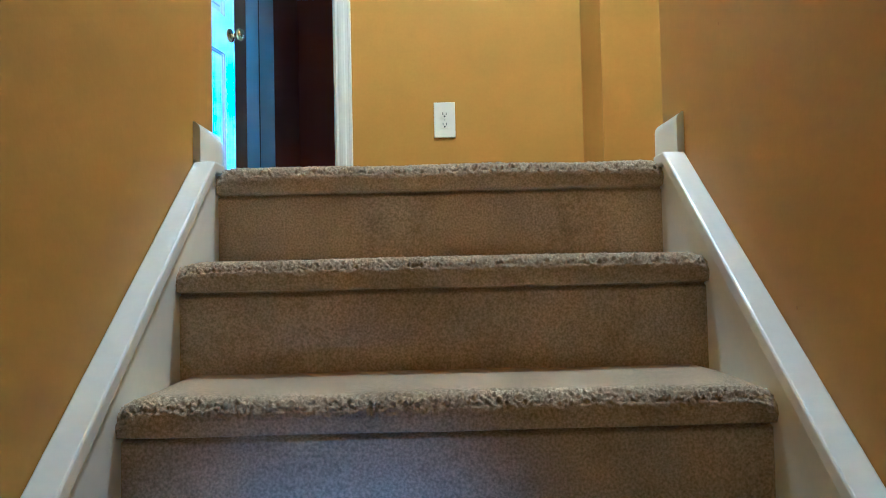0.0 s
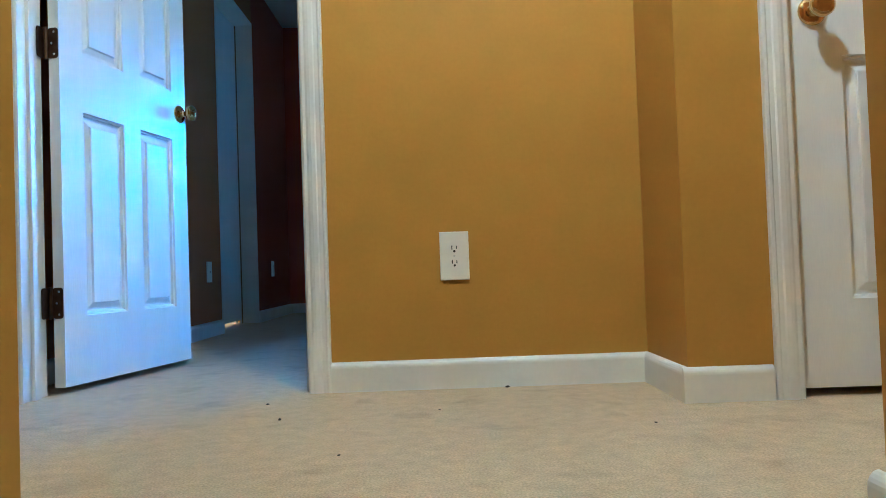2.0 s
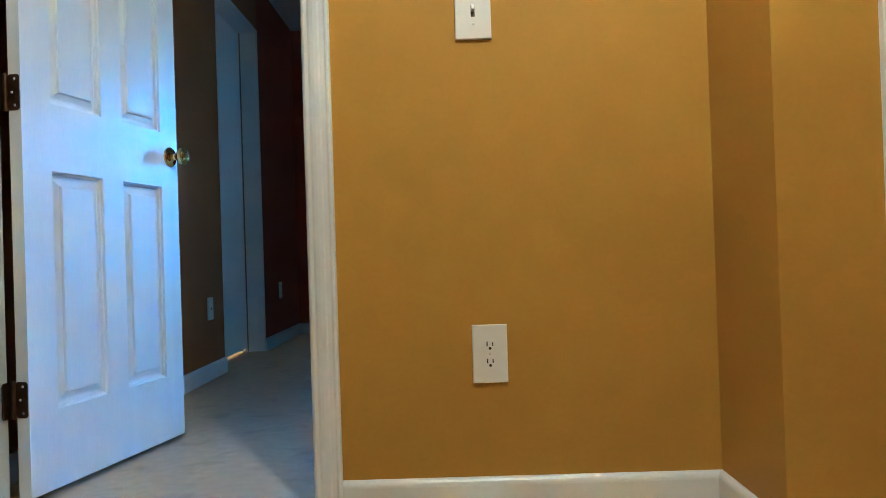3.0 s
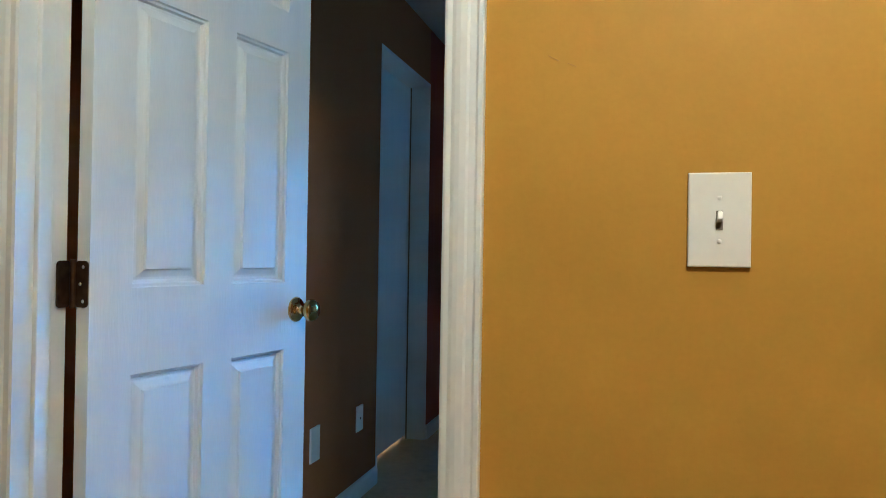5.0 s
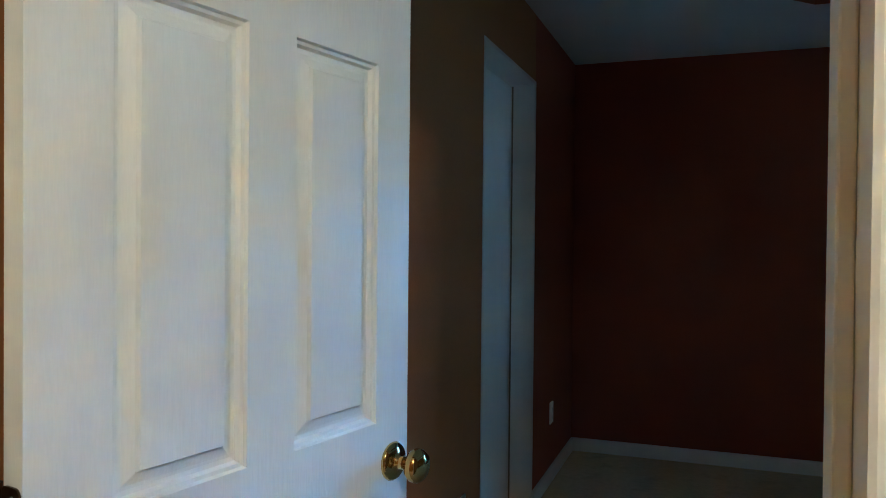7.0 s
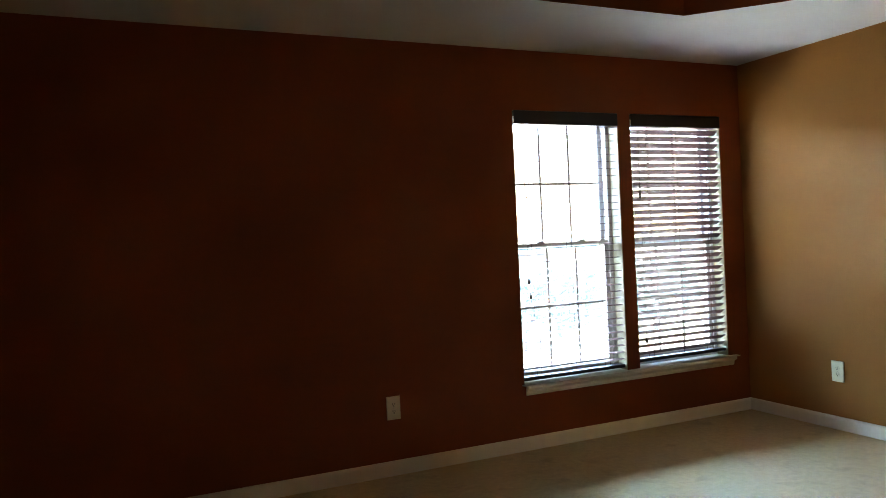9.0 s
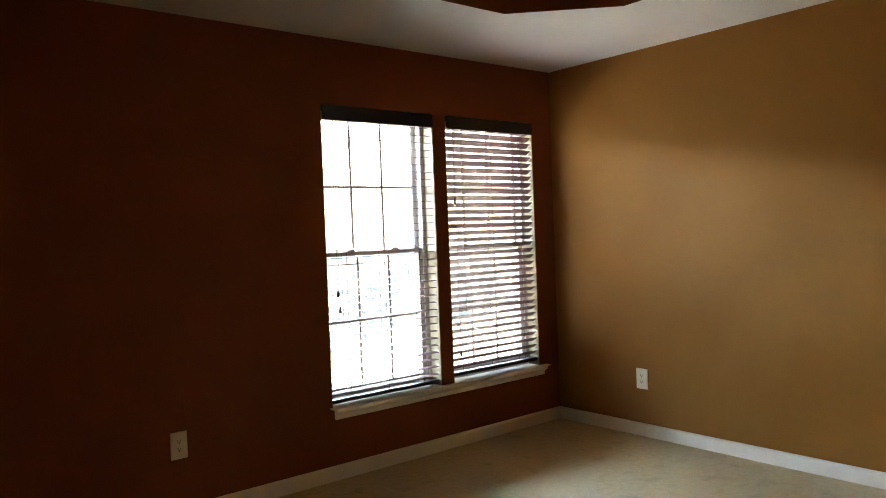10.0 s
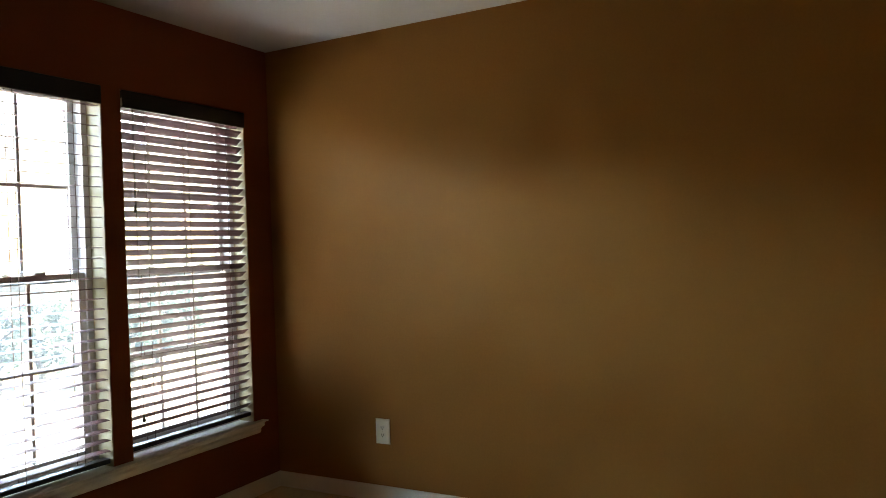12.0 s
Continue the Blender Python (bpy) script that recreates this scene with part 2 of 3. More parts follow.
RIM = [(TX0 + CUT, YB), (TX1 - CUT, YB), (XR, TY0 + CUT), (XR, TY1 - CUT), (TX1 - CUT, YF), (TX0 + CUT, YF), (XL, TY1 - CUT), (XL, TY0 + CUT)]
CORNERS = {1: (XR, YB), 3: (XR, YF), 5: (XL, YF), 7: (XL, YB)}


def tray_ceiling():
    bm = bmesh.new()
    for z in (H, H + .03):
        inner = [bm.verts.new((x, y, z)) for x, y in octagon]
        rim = [bm.verts.new((x, y, z)) for x, y in RIM]
        for i in range(8):
            j = (i + 1) % 8
            if i in CORNERS:
                bm.faces.new((inner[i], rim[i], bm.verts.new((*CORNERS[i], z)), rim[j], inner[j]))
            else:
                bm.faces.new((inner[i], rim[i], rim[j], inner[j]))
    tagged(new("ceiling_bedroom", mesh_of("ceiling_bedroom", bm, CEILING)), "white ceiling border round a raised tray", kind="structure")
    bm = bmesh.new()
    for k in (0, .06):
        lo = [bm.verts.new((x + (k if x > 1 else -k), y + (k if y > 3.5 else -k), H)) for x, y in octagon]
        hi = [bm.verts.new((v.co.x, v.co.y, H + .3)) for v in lo]
        for i in range(8):
            bm.faces.new((lo[i], lo[(i + 1) % 8], hi[(i + 1) % 8], hi[i]))
    tagged(new("ceiling_tray_side", mesh_of("ceiling_tray_side", bm, ACCENT)), "reddish brown painted side of the ceiling tray", kind="structure")
    structure("ceiling_tray_top", CEILING, "white raised ceiling in the tray", ((TX0 - .1, TY0 - .1, H + .3), (TX1 + .1, TY1 + .1, H + .36)))
    structure("ceiling_roof", CEILING, "roof deck over the bedroom", ((XL - .13, YB, H + .37), (XR + .13, YF + .2, H + .45)))


tray_ceiling()

# ---- baseboards ----
BASE = [(0, 0), (.014, 0), (.014, .064), (.0132, .069), (.0112, .0735), (.008, .0775), (.004, .0802), (0, .081)]
RUNS = [((DR + .062, YW), (XJ + .003, YW)), ((XJ, YW), (XJ, YR)), ((XJ - .014, YR), (.752, YR)), ((1.69, YR), (2.3, YR))]


def baseboard(a, b):
    dx, dy = b[0] - a[0], b[1] - a[1]
    ob = new("baseboard", mesh_of("baseboard", sweep(BASE, math.hypot(dx, dy)), TRIM))
    ob.matrix_world = pose(a[0], a[1], 0, 0, 0, math.degrees(math.atan2(dy, dx)))
    return tagged(ob, "white painted baseboard with a moulded top", kind="structure")


for a, b in RUNS:
    baseboard(a, b)
for a, b in (((XL, YB + .012), (XL, 3.628)), ((XL, 4.512), (XL, YF)), ((XL, YF), (XR, YF)), ((XR, YF), (XR, YB)), ((XR, YB + .012), (DR + .02, YB + .012)),
             ((-SIDE, END), (-2.4, END)), ((-2.4, YW), (DL - .087, YW)), ((2.3, END), (SIDE, END))):
    baseboard(a, b)
for s in (-1, 1):
    ob = new("baseboard", mesh_of("baseboard", sweep(BASE, .143), TRIM))
    ob.matrix_world = pose(-SIDE, -.029, .006, 0, 0, 90) if s < 0 else pose(SIDE, .114, .006, 0, 0, -90)
    tagged(ob, "short white baseboard end above the stair skirt", kind="structure")

# ---- stairs ----
CAPW = .043


def skirt(side):
    """Sloping white skirt board with a cap along the stair wall."""
    top = lambda y: .009 + RISE / RUN * .945 * (y + .03)
    bm = bmesh.new()
    x0, x1 = side * (SIDE - .0005), side * (SIDE - .034)
    ys = (-2.9, -.03, .03)
    loop = [(ys[0], top(ys[0]) - .02), (ys[1], -.016), (ys[2], -.016), (ys[2], -.35), (ys[1], -.62), (ys[0], top(ys[0]) - .6)]
    a = [bm.verts.new((x0, y, z)) for y, z in loop]
    b = [bm.verts.new((x1, y, z)) for y, z in loop]
    bm.faces.new(a)
    bm.faces.new(b[::-1])
    for i in range(6):
        bm.faces.new((a[i], a[(i + 1) % 6], b[(i + 1) % 6], b[i]))
    ob = thing("stair_skirt", "white painted stair skirt board with a sloping cap", "stair trim")
    part("board", bm, TRIM, ob)
    bm = bmesh.new()
    x1 = side * (SIDE - CAPW)
    rail = [(ys[0], top(ys[0])), (ys[1], .009), (.03, .009)]
    up = [bm.verts.new((x0, y, z)) for y, z in rail]
    ui = [bm.verts.new((x1, y, z)) for y, z in rail]
    lo = [bm.verts.new((x0, y + (.008 if i < 2 else 0), z - .023)) for i, (y, z) in enumerate(rail)]
    li = [bm.verts.new((x1, y + (.008 if i < 2 else 0), z - .023)) for i, (y, z) in enumerate(rail)]
    for i in range(2):
        for p, q in ((up, ui), (ui, li), (li, lo), (lo, up)):
            bm.faces.new((p[i], q[i], q[i + 1], p[i + 1]))
    bm.faces.new((up[0], ui[0], li[0], lo[0]))
    bm.faces.new((up[2], lo[2], li[2], ui[2]))
    bmesh.ops.recalc_face_normals(bm, faces=bm.faces[:])
    bmesh.ops.bevel(bm, geom=[e for e in bm.edges if e.calc_length() > .03], offset=.004, segments=3, profile=.5, affect="EDGES")
    part("cap", bm, TRIM, ob)


skirt(-1)
skirt(1)


def carpeted_step(y, z, fine, back):
    """One carpeted step: tread, rounded shaggy nosing and riser as one sheet, from the back of the tread to the foot of the riser."""
    line = []
    r = .03
    rough = fine < .01
    for k in range(10):
        line.append((y + back - (back - r - .03) * k / 10, z, 0, 1, .04))
    for k in range(int(.03 / fine) + 1):
        yy = y + r + .03 - k * fine
        line.append((yy, z, 0, 1, max(.04, .3 - (yy - y - r) / .05)))
    arc = max(4, int(1.6 * r / fine))
    for k in range(1, arc + 1):
        a = math.pi / 2 + (math.pi * .5) * k / arc
        line.append((y + r + r * math.cos(a), z - r + r * math.sin(a), math.cos(a), math.sin(a), min(1, .3 + 1.4 * k / arc) if k < arc * .75 else .35))
    for k in range(1, 5):
        line.append((y + .001 * k, z - r - .0048 * k, -1, 0, .2))
    line += [(y + .010, z - .0508, -1, -.4, .1), (y + .027, z - .0525, -1, 0, .05), (y + .027, z - .0560, -1, 0, .05), (y + .018, z - .0585, -1, 0, .1)]
    for k in range(1, 25 if rough else 6):
        line.append((y + .018, z - .0585 - (RISE - .0465) * k / (24 if rough else 5), -1, 0, .1))
    w = SIDE - .034
    nx = int(2 * w / fine)
    verts, faces = [], []
    for yy, zz, ny, nz, amp in line:
        for i in range(nx + 1):
            x = -w + 2 * w * i / nx
            p = Vector((x, yy, zz))
            q = p + noise.noise_vector(p * 60) * .006
            tuft = abs(noise.noise(q * 215)) * .012 + noise.noise(q * 420 + Vector((5, 1, 2))) * .006 - .005
            wave = noise.noise(Vector((x * 5, yy * 8, z * 3))) * .003
            edge = min(1, min(w - x, w + x) / .035)
            drop = -.010 * (1 - edge) ** 2 if nz > 0 else 0
            d = amp * tuft + (wave if z < -.01 else wave * min(1, (back - yy) / .04) + .002)
            verts.append((x, yy + ny * d, zz + nz * d + drop))
    for j in range(len(line) - 1):
        for i in range(nx):
            a = j * (nx + 1) + i
            faces.append((a, a + 1, a + nx + 2, a + nx + 1))
    me = bpy.data.meshes.new("step")
    me.from_pydata(verts, [], faces)
    me.materials.append(STEP_CARPET)
    for p in me.polygons:
        p.use_smooth = True
    return me


stairs = thing("carpeted_stairs", "beige carpeted stairs with rounded worn nosings", "stairs")
for k in range(13):
    near = k < 4
    part("step", carpeted_step(-RUN * k, -RISE * k, (.0023 if k < 3 else .004) if near else .03, .075 if k == 0 else RUN + .03), None, stairs)
part("carcass", block(*[((-.43, -RUN * k + .03, -RISE * (k + 1) - .2), (.43, -RUN * k + .3, -RISE * k - .012)) for k in range(1, 13)]), CEILING, stairs)

# ---- doors ----
CASING = [(0, 0), (.009, .0), (.011, .004), (.011, .012), (.014, .018), (.016, .026), (.016, .036), (.0135, .040), (.0135, .050), (.016, .054), (.016, .060), (.013, .062), (0, .062)]


def casing(width, length):
    return sweep([(o, u * width / .062) for o, u in CASING], length)


def doorcase(name, x0, x1, top, y0, y1, wl, wr, mat=TRIM, stop_y=None):
    """Lining, stop and moulded architrave of a doorway in a wall along x; the architrave is on the side y0."""
    ob = thing(name, "white painted door frame with moulded casing", "door frame", kind="structure")
    part("jamb", block(((x0 - .018, y0 - .002, 0), (x0, y1 + .002, top)), bevel=.001), mat, ob)
    part("jamb", block(((x1, y0 - .002, 0), (x1 + .018, y1 + .002, top)), bevel=.001), mat, ob)
    part("head", block(((x0 - .018, y0 - .002, top), (x1 + .018, y1 + .002, top + .018)), bevel=.001), mat, ob)
    if stop_y:
        part("stop", block(((x0, stop_y, 0), (x0 + .011, stop_y + .034, top)), bevel=.002), mat, ob)
        part("stop", block(((x1 - .011, stop_y, 0), (x1, stop_y + .034, top)), bevel=.002), mat, ob)
        part("stop", block(((x0, stop_y, top - .011), (x1, stop_y + .034, top)), bevel=.002), mat, ob)
    c = part("casing", casing(wl, top + wl), mat, ob)
    c.matrix_local = Matrix.Translation((x0, y0, 0)) @ Matrix(((0, 0, -1, 0), (0, 1, 0, 0), (1, 0, 0, 0), (0, 0, 0, 1)))
    c = part("casing", casing(wr, top + wr), mat, ob)
    c.matrix_local = Matrix.Translation((x1, y0, 0)) @ Matrix(((0, 0, 1, 0), (0, 1, 0, 0), (1, 0, 0, 0), (0, 0, 0, 1)))
    c = part("casing", casing(.062, x1 - x0), mat, ob)
    c.matrix_local = Matrix.Translation((x0, y0, top))
    return ob


def raised_panel(x0, x1, z0, z1, face, sign):
    """A moulded door panel: sunk ogee border and a raised field. face: depth of the door's face; sign: way the face looks along y."""
    bm = bmesh.new()
    steps = [(0, 0), (.002, .006), (.007, .0075), (.010, .0145), (.016, .0155), (.021, .0145), (.035, .0085), (.038, .0028), (.042, .0024)]
    rings = []
    for inset, depth in steps:
        y = face - sign * depth
        rings.append([bm.verts.new(p) for p in ((x0 + inset, y, z0 + inset), (x1 - inset, y, z0 + inset), (x1 - inset, y, z1 - inset), (x0 + inset, y, z1 - inset))])
    for p, q in zip(rings, rings[1:]):
        for i in range(4):
            bm.faces.new((p[i], p[(i + 1) % 4], q[(i + 1) % 4], q[i]))
    bm.faces.new(rings[-1])
    return bm


def slab(width, z0, z1, thick, xs, zs):
    """Stiles and rails of a six-panel door, with openings for the panels on both faces."""
    bm = bmesh.new()
    cx = [0, *xs, width]
    cz = [z0, *zs, z1]
    for y in (0, -thick):
        for i in range(len(cx) - 1):
            for j in range(len(cz) - 1):
                if i % 2 and j % 2:
                    continue
                bm.faces.new([bm.verts.new(p) for p in ((cx[i], y, cz[j]), (cx[i + 1], y, cz[j]), (cx[i + 1], y, cz[j + 1]), (cx[i], y, cz[j + 1]))])
    for p in (((0, 0), (0, -thick)), ((width, 0), (width, -thick))):
        bm.faces.new([bm.verts.new((p[0][0], y, z)) for y, z in ((0, z0), (-thick, z0), (-thick, z1), (0, z1))])
    for z in (z0, z1):
        bm.faces.new([bm.verts.new((x, y, z)) for x, y in ((0, 0), (width, 0), (width, -thick), (0, -thick))])
    bmesh.ops.remove_doubles(bm, verts=bm.verts[:], dist=.0005)
    edge = [e for e in bm.edges if all(abs(v.co.x) < 1e-4 for v in e.verts) or all(abs(v.co.x - width) < 1e-4 for v in e.verts)]
    edge = [e for e in edge if abs(e.verts[0].co.z - e.verts[1].co.z) > .01]
    bmesh.ops.bevel(bm, geom=edge, offset=.002, segments=2, profile=.5, affect="EDGES")
    return bm


KNOB = [(.0, 0), (.033, 0), (.034, .003), (.030, .008), (.018, .011), (.011, .014), (.010, .028), (.014, .034), (.024, .040), (.029, .048), (.029, .056), (.024, .063), (.012, .067), (0.001, .068)]


def panel_door(name, label, m, width, xs, zs, z0, z1, knob_x, knob_z, brass, thick=.035):
    ob = thing(name, label, "door", m)
    leaf = part("leaf", slab(width, z0, z1, thick, xs, zs), DOOR_PAINT, ob)
    for i in (0, 2):
        for j in (0, 2, 4):
            part("panel", raised_panel(xs[i], xs[i + 1], zs[j], zs[j + 1], -thick, -1), DOOR_PAINT, leaf)
            part("panel", raised_panel(xs[i], xs[i + 1], zs[j], zs[j + 1], 0, 1), DOOR_PAINT, leaf)
    for side in (0, 1):
        k = part("knob", lathe(KNOB), brass, ob, "round polished brass knob", smooth=True)
        k.matrix_local = pose(knob_x, -thick, knob_z) if side == 0 else pose(knob_x, 0, knob_z, 0, 0, 180)
    return ob


doorcase("door_frame_1", DL, DR, DH, YW, YB, .085, .062, stop_y=1.368)
ZS = (.225, .843, 1.02, 1.622, 1.728, 1.925)
bed_door = panel_door("bedroom_door", "white six-panel door standing open with brass knob", pose(-1.136, 1.457, 0, 0, 0, 78.3), .685, (.1, .302, .394, .592), ZS, .022, 2.036, .64, .945, BRASS)
part("latch", block(((.6845, -.027, .915), (.6865, -.008, .972))), ANTIQUE, bed_door)


def rounded(a, b, axis, r):
    """A thin plate with rounded corners; axis: the way of its thickness."""
    bm = block((a, b))
    edges = [e for e in bm.edges if abs(e.verts[0].co[axis] - e.verts[1].co[axis]) > 1e-5]
    bmesh.ops.bevel(bm, geom=edges, offset=r, segments=4, profile=.5, affect="EDGES")
    return bm


def hinge(parent, z):
    """A butt hinge standing open: a leaf on the jamb, a leaf on the door's edge, and the barrel between them."""
    ob = part("hinge", rounded((-.0025, -.033, z), (-.0002, .001, z + .09), 0, .009), ANTIQUE, parent, "antique brass butt hinge")
    bm = bmesh.new()
    bmesh.ops.create_cone(bm, cap_ends=True, segments=14, radius1=.006, radius2=.006, depth=.094, matrix=Matrix.Translation((-.004, .006, z + .045)))
    part("barrel", bm, ANTIQUE, ob)
    jl = part("plate", rounded((-.0005, -.034, z), (.0022, 0, z + .09), 0, .009), ANTIQUE, ob)
    jl.matrix_local = pose(-.003, .003, 0, 0, 0, -78.3) @ pose(-.012, 0, 0)
    for dz in (.012, .045, .078):
        s = part("screw", lathe([(0.001, 0), (.0035, 0), (.003, .0012), (.001, .0016)], 10), METAL, ob)
        s.matrix_local = pose(-.0025, -.02 + (.008 if dz == .045 else 0), z + dz, 0, 0, -90)


for z in (.222, .985, 1.78):
    hinge(bed_door, z)

doorcase("door_frame_2", .822, 1.60, 2.04, YR, YR + .115, .066, .066)
panel_door("hall_door", "white six-panel door, closed, with brass knob", pose(.829, YR + .053, 0), .764, (.128, .34, .43, .642), (.225, .80, .98, 1.62, 1.73, 1.925), .02, 2.034, .062, .905, BRASS)

# recessed closet door in the side wall
frame_3 = thing("door_frame_3", "white painted flat door lining in the side wall", "door frame", kind="structure")
part("jamb", block(((XL - .13, 3.63, 0), (XL + .004, 3.648, 2.095)), bevel=.0015), TRIM, frame_3)
part("jamb", block(((XL - .13, 4.492, 0), (XL + .004, 4.51, 2.095)), bevel=.0015), TRIM, frame_3)
part("head", block(((XL - .13, 3.63, 2.095), (XL + .004, 4.51, 2.112)), bevel=.0015), TRIM, frame_3)
# dark strip standing in for the shadow between closet leaf and jamb
part("shadow_line", block(((XL - .114, 4.4865, 0), (XL - .107, 4.4915, 2.09))), GAP, frame_3)
closet_door = thing("closet_door", "plain white closet door, closed, light leaking underneath", "door", pose(XL - .147, 3.654, 0, 0, 0, 90))
part("leaf", block(((0, -.03, .024), (.831, 0, 2.089)), bevel=.002), DOOR_PAINT, closet_door)
k = part("knob", lathe(KNOB), BRASS, closet_door, "round polished brass knob", smooth=True)
k.matrix_local = pose(.07, -.03, .93)
part("stop", block(((XL - .175, 3.625, .0), (XL - .149, 3.672, 2.1)), ((XL - .175, 4.468, 0), (XL - .149, 4.515, 2.1)), ((XL - .175, 3.672, 2.07), (XL - .149, 4.468, 2.115))), TRIM, frame_3)


# ---- wall plates ----
def plate(name, label, m, w, h, kind_, group=""):
    ob = thing(name, label, "wall plate", m, group)
    bm = bmesh.new()
    box(bm, (-w / 2, -.0075, -h / 2), (w / 2, 0, h / 2))
    bmesh.ops.bevel(bm, geom=[e for e in bm.edges if all(v.co.y < -.001 for v in e.verts)], offset=.003, segments=3, profile=.6, affect="EDGES")
    part("plate", bm, PLASTIC, ob)
    if kind_ == "outlet":
        for dz in (-.0195, .0195):
            bm = bmesh.new()
            ring = [(.017 * math.cos(a), max(-.0125, min(.0125, .017 * math.sin(a)))) for a in [6.2832 * i / 24 for i in range(24)]]
            f = [bm.verts.new((x, -.0093, z + dz)) for x, z in ring]
            b = [bm.verts.new((x, -.0065, z + dz)) for x, z in ring]
            bm.faces.new(f)
            for i in range(24):
                bm.faces.new((f[i], f[(i + 1) % 24], b[(i + 1) % 24], b[i]))
            r = part("receptacle", bm, PLASTIC, ob)
            part("slot", block(((-.0078, -.0097, dz - .002), (-.0049, -.009, dz + .0088))), DARK, r)
            part("slot", block(((.0049, -.0097, dz - .0015), (.0076, -.009, dz + .008))), DARK, r)
            g = part("slot", lathe([(.001, 0), (.0034, 0), (.0034, .0006), (.001, .0006)], 12), DARK, r)
            g.matrix_local = pose(0, -.0091, dz - .0068)
        s = part("screw", lathe([(.001, 0), (.003, 0), (.0025, .001), (.001, .0013)], 12), METAL, ob)
        s.matrix_local = pose(0, -.0075, 0)
    elif kind_ == "switch":
        part("slot", block(((-.0045, -.0081, -.0145), (.0045, -.0073, .0125))), GAP, ob)
        t = part("toggle", block(((-.0037, -.0165, -.006), (.0037, 0, .006)), bevel=.0015), PLASTIC, ob)
        t.matrix_local = pose(0, -.003, .001, -17)
        for dz in (-.030, .030):
            s = part("screw", lathe([(.001, 0), (.0032, 0), (.0026, .001), (.001, .0014)], 12), PLASTIC, ob)
            s.matrix_local = pose(0, -.0075, dz)
    elif kind_ == "jack":
        part("socket", block(((-.005, -.009, -.005), (.005, -.007, .005)), bevel=.0008), DARK, ob)
    else:
        for dz in (-.03, .03):
            s = part("screw", lathe([(.001, 0), (.003, 0), (.0025, .001), (.001, .0013)], 12), PLASTIC, ob)
            s.matrix_local = pose(0, -.0075, dz)
    return ob


plate("wall_outlet", "white duplex outlet plate low on the tan hall wall", pose(.033, YW, .3625), .08, .133, "outlet", "electrical outlets")
plate("light_switch", "white toggle light switch plate on the tan hall wall", pose(.0185, YW, 1.1515), .083, .131, "switch")
plate("wall_plate", "white blank plate low on the side wall", pose(XL, 2.915, .357, 0, 0, 90), .082, .134, "blank")
plate("cable_jack", "white jack plate low on the side wall", pose(XL, 3.40, .357, 0, 0, 90), .075, .114, "jack")
plate("wall_outlet", "white duplex outlet low between closet and corner", pose(XL, 4.965, .377, 0, 0, 90), .075, .117, "outlet", "electrical outlets")
plate("wall_outlet", "white duplex outlet low on the brown window wall", pose(.768, YF, .377), .08, .13, "outlet", "electrical outlets")
plate("wall_outlet", "white duplex outlet low on the brown bedroom wall", pose(XR, 4.907, .366, 0, 0, -90), .082, .13, "outlet", "electrical outlets")


# ---- windows ----
def sash(parent, x0, x1, z0, z1, y, depth, rail, low):
    """One sash: stiles, rails, three by two lights with muntins."""
    s = part("sash", block(((x0, y, z0), (x0 + rail, y + depth, z1)), ((x1 - rail, y, z0), (x1, y + depth, z1)),
                           ((x0 + rail, y, z0), (x1 - rail, y + depth, z0 + low)), ((x0 + rail, y, z1 - .03), (x1 - rail, y + depth, z1))), VINYL, parent)
    gx0, gx1, gz0, gz1 = x0 + rail, x1 - rail, z0 + low, z1 - .03
    for k in (1, 2):
        x = gx0 + (gx1 - gx0) * k / 3
        part("muntin", block(((x - .008, y + depth * .3, gz0), (x + .008, y + depth * .6, gz1)), bevel=.002, segments=1), VINYL, s)
    z = (gz0 + gz1) / 2
    part("muntin", block(((gx0, y + depth * .31, z - .008), (gx1, y + depth * .59, z + .008)), bevel=.002, segments=1), VINYL, s)
    p = part("pane", block(((gx0, y + depth * .44, gz0), (gx1, y + depth * .46, gz1))), GLASS, s)
    p.visible_shadow = False


def window(name, x0, x1):
    ob = thing(name, "white double-hung window with grilles between brown walls", "window", kind="structure")
    y = YF + .1
    part("frame", block(((x0, y, WZ0), (x0 + .03, YF + .2, WZ1)), ((x1 - .03, y, WZ0), (x1, YF + .2, WZ1)),
                        ((x0 + .03, y, WZ0), (x1 - .03, YF + .2, WZ0 + .03)), ((x0 + .03, y, WZ1 - .03), (x1 - .03, YF + .2, WZ1))), VINYL, ob)
    sash(ob, x0 + .03, x1 - .03, 1.215, WZ1 - .03, y + .052, .032, .03, .035)
    sash(ob, x0 + .03, x1 - .03, WZ0 + .03, 1.255, y + .012, .034, .032, .045)
    part("screen_veil", block(((x0 + .03, YF + .193, WZ0 + .03), (x1 - .03, YF + .1945, 1.235))), SCREEN, ob, "fine grey insect screen, added as a pale veil over the lower sash")
    for k in (.3, .7):
        part("sash_lock", block(((x0 + (x1 - x0) * k - .025, y + .01, 1.255), (x0 + (x1 - x0) * k + .025, y + .04, 1.268)), bevel=.004), VINYL, ob)


window("window_1", *W1)
window("window_2", *W2)

STOOL = [(0, 0), (.006, 0), (.012, .012), (.014, .026), (.022, .034), (.036, .042), (.040, .046), (.040, .058), (.036, .062), (0, .062)]
ob = new("window_sill", mesh_of("window_sill", sweep(STOOL, 1.69), TRIM))
ob.matrix_world = pose(1.633, YF, .333)
tagged(ob, "white painted window sill under both windows", kind="structure")
